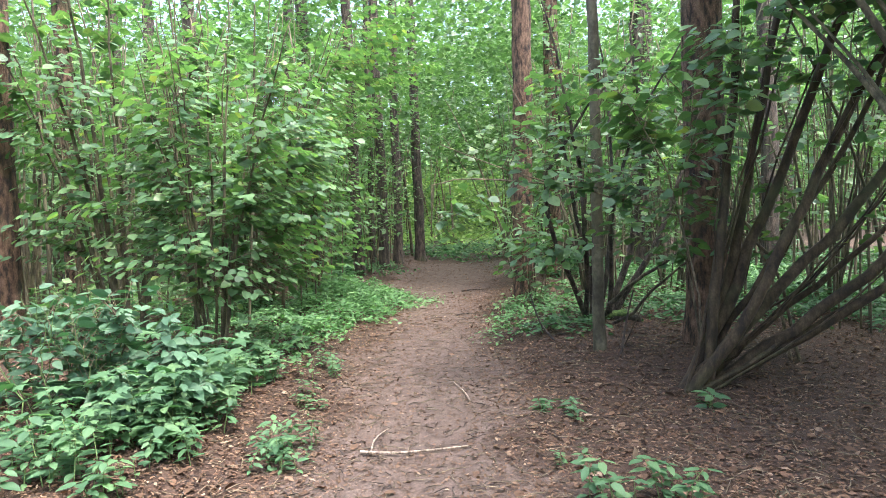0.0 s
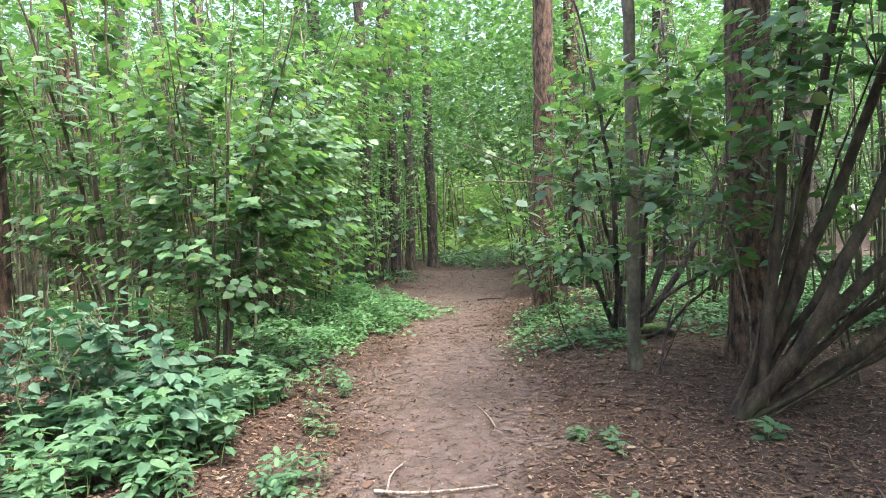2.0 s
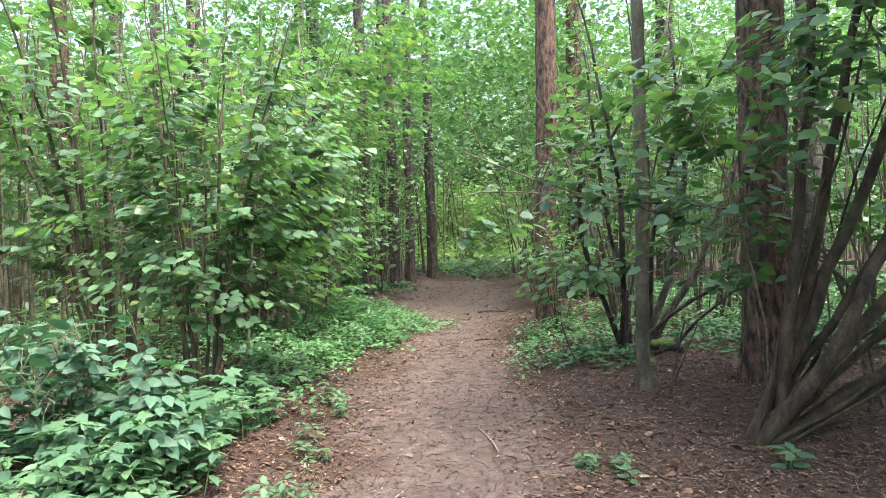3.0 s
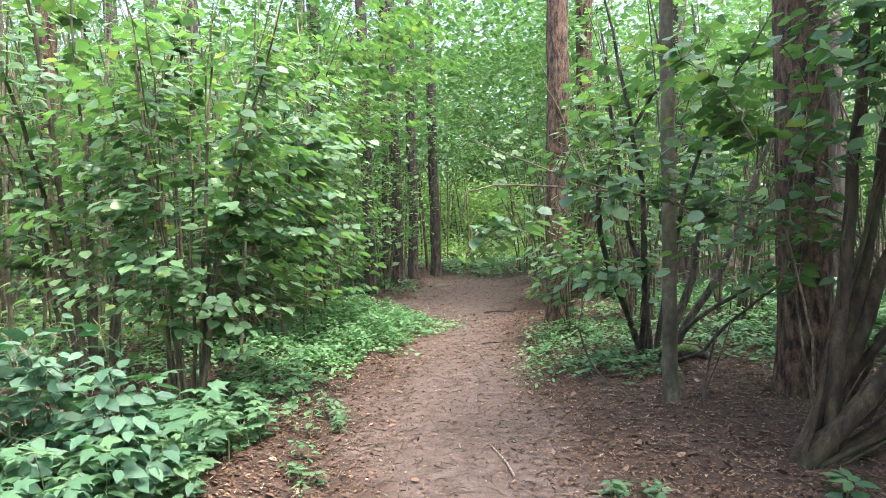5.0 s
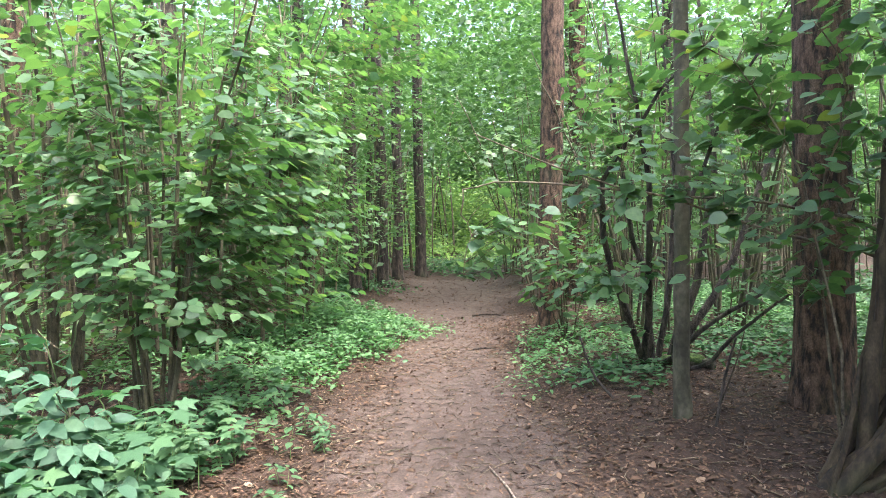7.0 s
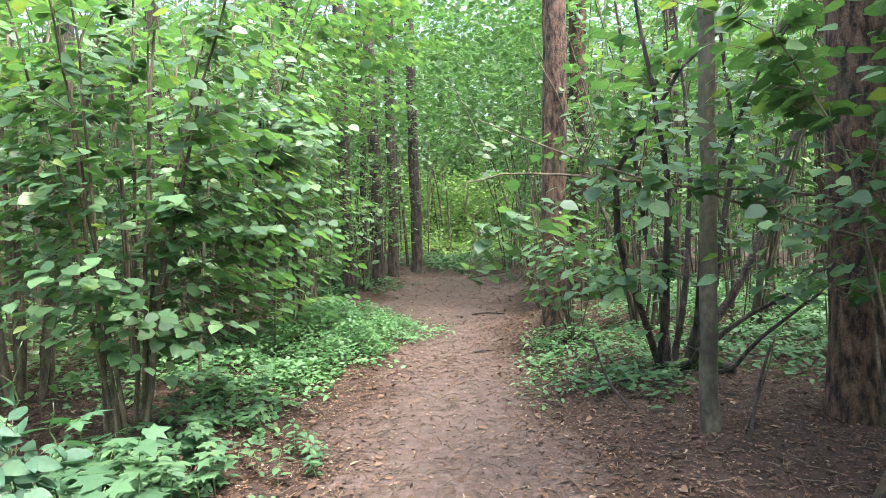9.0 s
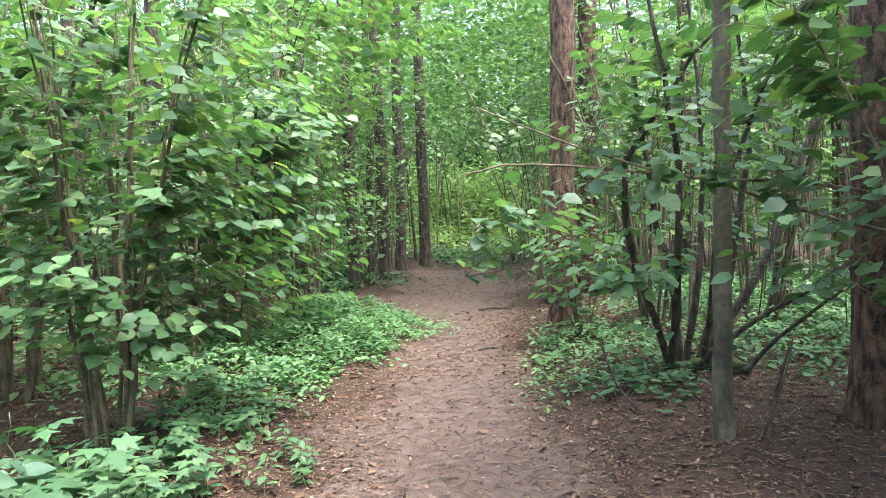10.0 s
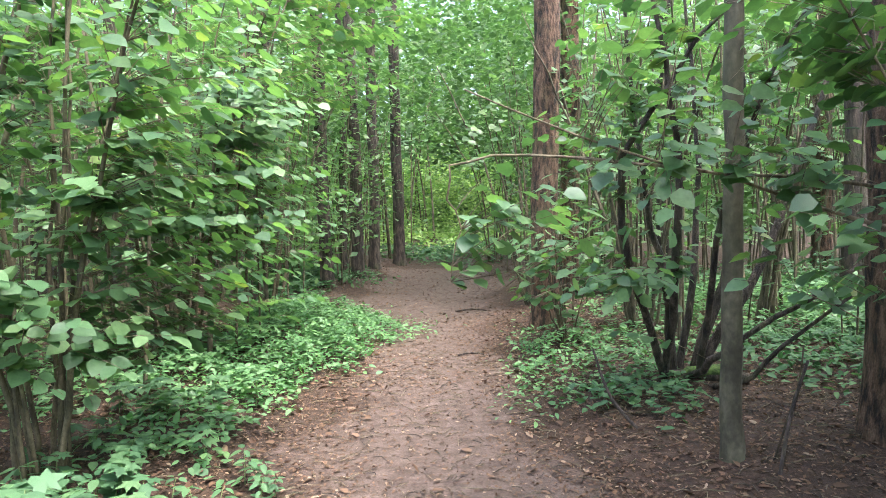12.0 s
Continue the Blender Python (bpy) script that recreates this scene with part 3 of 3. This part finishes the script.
def far_wood():
    """Plain green distance beyond the last leaves."""
    m, nt, bsdf = nodes_of("distant_foliage")
    nt.links.new(ramp(nt, noise_of(nt, 1.1, 8, (1, 1, 1), 0.75), [(0.3, (0.05, 0.11, 0.04)), (0.5, (0.10, 0.20, 0.06)), (0.7, (0.20, 0.32, 0.09))]), bsdf.inputs["Base Color"])
    bsdf.inputs["Roughness"].default_value = 0.9
    g = Geo()
    n = 60
    rng = np.random.RandomState(4)
    ring = [(70 * math.sin(a), 4 + 62 * math.cos(a)) for a in np.linspace(-math.pi, math.pi, n)]
    rows = [[(x * s, (y - 4) * s + 4, z) for x, y in ring] for s, z in ((1.0, -1), (1.0, 4), (1.02, 8.0), (1.04, 11.0))]
    g.put([(x, y, z + (rng.normal(0, 2.0) if z > 10 else 0)) for row in rows for x, y, z in row], [(r * n + i, r * n + i + 1, (r + 1) * n + i + 1, (r + 1) * n + i) for r in range(3) for i in range(n - 1)])
    return tagged(part("backdrop", g, m), "green edge of the distant wood", "backdrop", kind="structure")


far_wood()


def saplings(seed, n, box, h, r, single=False):
    """Thin stems of the understorey; single: each stem by itself."""
    rng = np.random.RandomState(seed)
    g = Geo()
    root = new("sapling_thicket") if single else None
    for _ in range(n):
        x, y = rng.uniform(*box[0]), rng.uniform(*box[1])
        if abs(x - path_x(y)) < 1.5:
            continue
        z, k = zl(x, y) - 0.05, h * rng.uniform(0.6, 1.2)
        dx, dy = rng.normal(0, 0.12 * k, 2)
        if single:
            g = Geo()
        g.tube(bent([(x, y, z), (x + dx * 0.3, y + dy * 0.3, z + k * 0.5), (x + dx, y + dy, z + k)], 6), r * rng.uniform(0.4, 1.3) * np.linspace(1, 0.4, 6), 5)
        if single:
            part("sapling_stem", g, YOUNGBARK, root)
    if single:
        return tagged(root, "thin brown sapling stems crowding the wood", "saplings")
    return tagged(part("sapling_thicket", g, YOUNGBARK), "thin brown sapling stems crowding the wood", "saplings", kind="stuff")


saplings(71, 170, ((-9, -1.6), (7, 20)), 4.5, 0.022, True)
saplings(72, 150, ((1.7, 10), (8.5, 20)), 4.5, 0.022, True)
saplings(73, 220, ((-18, 18), (20, 36)), 7, 0.05)
saplings(74, 45, ((-9, -3.5), (4.5, 9)), 4.0, 0.018)
saplings(75, 60, ((3.6, 10), (4.5, 9)), 4.0, 0.018)

# ---- low plants ----
def herb(seed, height, pairs, leaf, mat, blade=(LONG_V, BLADE_F), name="herb", label="bright green woodland herb with pointed leaves", category="herb", group="woodland herbs"):
    rng = np.random.RandomState(seed)
    root = new(name)
    lv, g = Leaves(), Geo()
    lean = rng.normal(0, 0.12, 2)
    pts = np.array([(lean[0] * height * s * s, lean[1] * height * s * s, height * s - 0.02) for s in np.linspace(0, 1, 6)])
    g.tube(pts, np.linspace(0.004, 0.0015, 6), 5)
    for i in range(pairs):
        s = 0.35 + 0.65 * i / max(1, pairs - 1)
        p = np.array([lean[0] * height * s * s, lean[1] * height * s * s, height * s - 0.02])
        a = i * 1.57 + rng.normal(0, 0.4)
        for k in range(2 if i < pairs - 1 else 4):
            q = a + k * (math.pi if i < pairs - 1 else math.pi / 2)
            w = np.array([math.cos(q), math.sin(q), rng.uniform(-0.25, 0.2)])
            lv.add(p + w * 0.02, w, np.array([0, 0, 1.0]) + rng.normal(0, 0.2, 3), leaf * rng.uniform(0.7, 1.15) * (1.1 - 0.4 * abs(s - 0.7)))
    part("stalk", g, GREENSTEM, root)
    single = leaf_mesh("leaf", [(0, 0, 0)], [(1, 0, 0)], [(0, 0, 1)], [1.0], mat, blade)
    for p, w, u, size in zip(lv.p, lv.w, lv.u, lv.s):
        a = unit(w)
        c = unit(np.cross(u, a))
        m = Matrix(np.array([a, c, np.cross(a, c)]).T.tolist()).to_4x4()
        part("leaf", single, None, root).matrix_local = Matrix.Translation(p) @ m @ Matrix.Scale(size, 4)
    return tagged(root, label, category, group)


kinds = [herb(80 + i, h, n, l, HERB) for i, (h, n, l) in enumerate([(0.16, 3, 0.07), (0.24, 4, 0.075), (0.32, 5, 0.075), (0.12, 2, 0.085), (0.2, 3, 0.085)])]
for i, k in enumerate(kinds):
    x = -1.5 - 0.12 * i
    k.location = (x, 3.5 + 0.1 * i, zl(x, 3.5 + 0.1 * i))
maples = [herb(95 + i, h, n, l, HERB, (MAPLE_V, MAPLE_F), "maple_seedling", "young maple with lobed bright green leaves", "seedling", "maple seedlings") for i, (h, n, l) in enumerate([(0.18, 2, 0.095), (0.28, 3, 0.105), (0.4, 4, 0.105)])]
for i, k in enumerate(maples):
    x, y = -1.7 - 0.2 * i, 4.3 + 0.15 * i
    k.location = (x, y, zl(x, y))
kinds += maples
rh = np.random.RandomState(90)


def sow(n, cx, cy, rx, ry, pick=(0, 1, 2, 3, 4), scale=(0.8, 1.2)):
    for _ in range(n):
        x, y = cx + rh.uniform(-1, 1) * rx, cy + rh.uniform(-1, 1) * ry
        s = rh.uniform(*scale)
        k = kinds[pick[rh.randint(len(pick))]]
        m = pose(x, y, zl(x, y), rh.normal(0, 6), rh.normal(0, 6), rh.uniform(0, 360))
        c = copy_thing(k, m)
        c.scale = (s, s, s)


sow(55, -1.85, 4.3, 0.55, 0.5, (5, 6, 7, 6), (0.9, 1.3))
sow(24, -1.75, 3.5, 0.45, 0.4, (5, 6, 7), (0.9, 1.2))
sow(26, -1.6, 5.2, 0.35, 0.5, (5, 6), (0.7, 1.0))
sow(20, -1.75, 6.6, 0.5, 0.7, (5, 6), (0.7, 1.0))
sow(50, -2.1, 3.2, 0.7, 0.5)
sow(36, -2.0, 2.75, 0.7, 0.3)
sow(48, -1.75, 5.3, 0.5, 0.55, (0, 1, 3, 4))
sow(40, -1.5, 3.55, 0.3, 0.4)
sow(50, -1.7, 4.6, 0.35, 0.5, (0, 1, 4))
sow(22, -0.75, 3.45, 0.2, 0.32, (0, 1, 3), (0.6, 0.95))
sow(9, -0.85, 4.6, 0.15, 0.3, (0, 3), (0.5, 0.8))
sow(10, -0.95, 5.6, 0.2, 0.3, (0, 1), (0.6, 0.9))
sow(9, 1.06, 4.2, 0.14, 0.16, (0, 3), (0.5, 0.8))
sow(3, 2.22, 4.3, 0.04, 0.04, (3,), (1.0, 1.2))
sow(5, 1.03, 3.3, 0.1, 0.12, (0, 3), (0.4, 0.7))
sow(12, 1.3, 2.7, 0.3, 0.12, (1, 4), (0.8, 1.1))


def carpet(name, label, seed, n, cx, cy, rx, ry, h, size, mat):
    """Low plants too many to count, growing in one patch."""
    rng = np.random.RandomState(seed)
    a, r = rng.uniform(0, 2 * math.pi, n), np.sqrt(rng.uniform(0, 1, n))
    r = r * (0.85 + 0.2 * np.sin(3 * a + seed) + 0.1 * np.sin(7 * a)) * np.exp(rng.normal(0, 0.16, n))
    x, y = cx + rx * r * np.cos(a), cy + ry * r * np.sin(a)
    top = h * np.clip(1 - 0.85 * r ** 2, 0.12, 1) * (0.75 + 0.5 * np.sin(7 * x + 2 * y) * np.sin(5 * y - 3 * x))
    z = land(x, y) + 0.03 + np.abs(top) * np.sqrt(rng.uniform(0, 1, n))
    way = rng.normal(0, 1, (n, 3)) * (1, 1, 0.25)
    me = leaf_mesh(name, np.stack([x, y, z], 1), way, np.array([0, 0, 1.0]) + rng.normal(0, 0.3, (n, 3)), size * rng.uniform(0.6, 1.3, n), mat, (LONG_V, BLADE_F))
    return tagged(new(name, me), label, "groundcover", kind="stuff")


carpet("groundcover", "pale green groundcover spilling towards the path", 101, 11000, -1.42, 10.0, 1.1, 2.5, 0.42, 0.052, CARPET)
carpet("groundcover", "green groundcover beneath the hazels", 102, 3600, -2.6, 8.2, 1.1, 1.6, 0.25, 0.055, CARPET)
carpet("groundcover", "blue-green low plants at the path's edge", 103, 1700, 1.4, 8.4, 0.8, 1.7, 0.24, 0.05, CARPET)
carpet("groundcover", "small green plants between the path and hazel", 110, 700, -1.65, 6.6, 0.5, 1.0, 0.16, 0.06, CARPET)
carpet("groundcover", "small green plants on the bank", 111, 700, -1.4, 7.9, 0.45, 0.9, 0.16, 0.055, CARPET)
carpet("groundcover", "small green plants around the forked hazel", 112, 320, 1.6, 7.0, 0.6, 0.7, 0.14, 0.07, HERB)
carpet("groundcover", "scattered green seedlings in the leaf mould", 113, 700, 3.4, 8.0, 1.6, 1.3, 0.16, 0.07, HERB)
carpet("groundcover", "green low plants in the wood beyond the path", 104, 8000, 4.6, 10.5, 2.8, 3.0, 0.4, 0.065, CARPET)
carpet("groundcover", "green undergrowth along the far path", 105, 2200, -2.7, 15.5, 0.9, 3.4, 0.4, 0.1, HERB)
carpet("groundcover", "green undergrowth along the far path", 106, 2200, 2.9, 14.5, 1.0, 3.6, 0.4, 0.1, HERB)
carpet("groundcover", "low green plants where the path is lost", 119, 3600, 1.2, 24.3, 4.5, 3.6, 0.5, 0.12, HERB)
carpet("groundcover", "thin green seedlings at the foot of the trunks", 121, 800, -1.9, 16.5, 0.8, 3.0, 0.25, 0.09, HERB)
carpet("groundcover", "grass and leaves in the glade, coloured paler to look lit", 107, 5000, 1.0, 33, 7, 7, 0.9, 0.18, GLADE_LIT)
carpet("groundcover", "low green plants under the left trees", 108, 4200, -5.2, 8.5, 2.6, 4.5, 0.4, 0.1, SHADE)
carpet("groundcover", "green undergrowth between the farther hazels", 118, 6500, 5.2, 8.0, 2.6, 2.2, 0.25, 0.06, HERB)
carpet("groundcover", "green undergrowth deep among the saplings", 120, 6000, 6.8, 12.0, 4.2, 4.0, 0.5, 0.09, HERB)
carpet("groundcover", "low green plants under the right trees", 109, 2600, 6.5, 6.0, 2.4, 3.0, 0.35, 0.09, HERB)

# ---- leaf litter, twigs, sticks ----
def litter(seed, n, x0, x1, y0, y1, size, keep, whole=False):
    """Fallen leaves, thinner on the trodden middle; whole: unbroken curled leaves rather than fragments."""
    rng = np.random.RandomState(seed)
    x, y = rng.uniform(x0, x1, n), y0 + (y1 - y0) * rng.uniform(0, 1, n) ** 1.4
    d = np.abs(x - path_x(y))
    ok = rng.uniform(0, 1, n) < keep + (1 - keep) * smooth(0.2, 0.85, d)
    x, y = x[ok], y[ok]
    k = len(x)
    way = rng.normal(0, 1, (k, 3)) * (1, 1, 0.2)
    up = np.array([0, 0, 1.0]) + rng.normal(0, 0.3, (k, 3))
    blade = (HAZEL_V * (1, 0.7, 1.3), BLADE_F) if whole else (SIMPLE_V * (1, 0.7, 1.2), SIMPLE_F)
    me = leaf_mesh("leaf_litter", np.stack([x, y, land(x, y) + rng.uniform(0.004, 0.018, k)], 1), way, up, size * rng.uniform(0.4, 1.4, k), DEAD, blade)
    return tagged(new("leaf_litter", me), "fallen brown leaves strewn on the ground", "leaf litter", kind="stuff")


litter(111, 150000, -3.5, 5.5, 2.0, 12, 0.03, 0.34)
litter(117, 4200, -3.2, 5.0, 2.2, 10, 0.05, 0.07, True)
litter(114, 60000, -3.5, 5.5, -4.0, 2.1, 0.034, 0.34)
litter(115, 20000, -7, -3.3, 1.5, 12, 0.05, 1.0)
litter(116, 20000, 5.3, 9, 1.5, 12, 0.05, 1.0)
litter(112, 26000, -5, 7, 8, 22, 0.05, 0.6)


def needles(seed, n, mat, longest):
    rng = np.random.RandomState(seed)
    g = Geo()
    for _ in range(n):
        x, y = rng.uniform(-1.6, 3.4), 2.4 + 7 * rng.uniform(0, 1) ** 1.3
        a, l = rng.uniform(0, math.pi), rng.uniform(0.035, longest)
        c, s = math.cos(a) * l / 2, math.sin(a) * l / 2
        z = zl(x, y) + 0.012
        g.tube([(x - c, y - s, z), (x + rng.normal(0, 0.01), y + rng.normal(0, 0.01), z + 0.008), (x + c, y + s, z)], (0.0028, 0.003, 0.0016), 4)
    return tagged(part("twig_litter", g, mat), "small dry twigs scattered over the ground", "twigs", kind="stuff")


needles(113, 1400, TWIG, 0.2)
needles(118, 1100, DARKBARK, 0.11)


def stick(label, pts, r, mat=None, side=None):
    line = bent(pts, 9)
    g = Geo()
    c = line[0].copy()
    g.tube(line - c, r * np.linspace(1, 0.6, 9), 7, 0.15, np.random.RandomState(3))
    ob = part("fallen_stick", g, mat or DEADWOOD)
    ob.location = c
    if side is not None:
        h = Geo()
        h.tube(bent(side, 6) - c, r * np.linspace(0.7, 0.3, 6), 6)
        part("side_twig", h, mat or DEADWOOD, ob)
    return tagged(ob, label, "stick", "fallen sticks")


stick("pale dry stick lying across the path", [(-0.27, 3.52, 0.02), (-0.1, 3.48, 0.022), (0.1, 3.5, 0.02), (0.41, 3.57, 0.02)], 0.011, side=[(-0.2, 3.5, 0.02), (-0.2, 3.75, 0.03), (-0.12, 4.0, 0.02)])
stick("thin brown stick lying along the path", [(0.44, 4.6, 0.014), (0.4, 4.85, 0.02), (0.31, 5.2, 0.014)], 0.008)
stick("dark short stick on the path", [(0.3, 9.15, 0.014), (0.45, 9.25, 0.02), (0.6, 9.2, 0.014)], 0.012, DARKBARK)
stick("dark short stick on the path", [(0.4, 12.3, 0.014), (0.65, 12.35, 0.03), (0.9, 12.3, 0.014)], 0.016, DARKBARK)
stick("grey branch lying at the foot of the young tree", [(1.4, 5.72, 0.03), (1.62, 5.62, 0.04), (2.0, 5.66, 0.035)], 0.009, HAZELBARK)
stick("bent dead shoot leaning out of the litter", [(1.45, 6.3, 0.05), (1.25, 6.5, 0.28), (1.15, 6.6, 0.6)], 0.013, DARKBARK)
stick("thin dark shoot beside the young tree", [(1.86, 5.55, 0.1), (1.92, 5.55, 0.45), (1.98, 5.5, 0.75)], 0.012, DARKBARK)
stick("dry grey shoot leaning among the litter", [(1.9, 5.7, 0.12), (2.15, 5.9, 0.5), (2.3, 6.1, 0.7)], 0.007, HAZELBARK)


def mossy_log():
    """A rotten limb at the foot of the forked hazel, grown over with moss."""
    line = bent([(1.98, 7.42, 0.17), (2.15, 7.36, 0.2), (2.36, 7.3, 0.22), (2.5, 7.2, 0.2)], 9)
    c = line[0].copy()
    rng = np.random.RandomState(8)
    g, m = Geo(), Geo()
    g.tube(line - c, np.linspace(0.06, 0.045, 9), 10, 0.12, rng)
    ob = part("mossy_log", g, DARKBARK)
    ob.location = c
    m.tube(line[1:8] - c + (0, 0, 0.018), np.array([0.02, 0.05, 0.056, 0.052, 0.054, 0.046, 0.015]), 10, 0.2, rng)
    part("moss", m, MOSS, ob, "bright green cushion of moss")
    return tagged(ob, "rotten dark limb with green moss under the hazel", "log")


mossy_log()
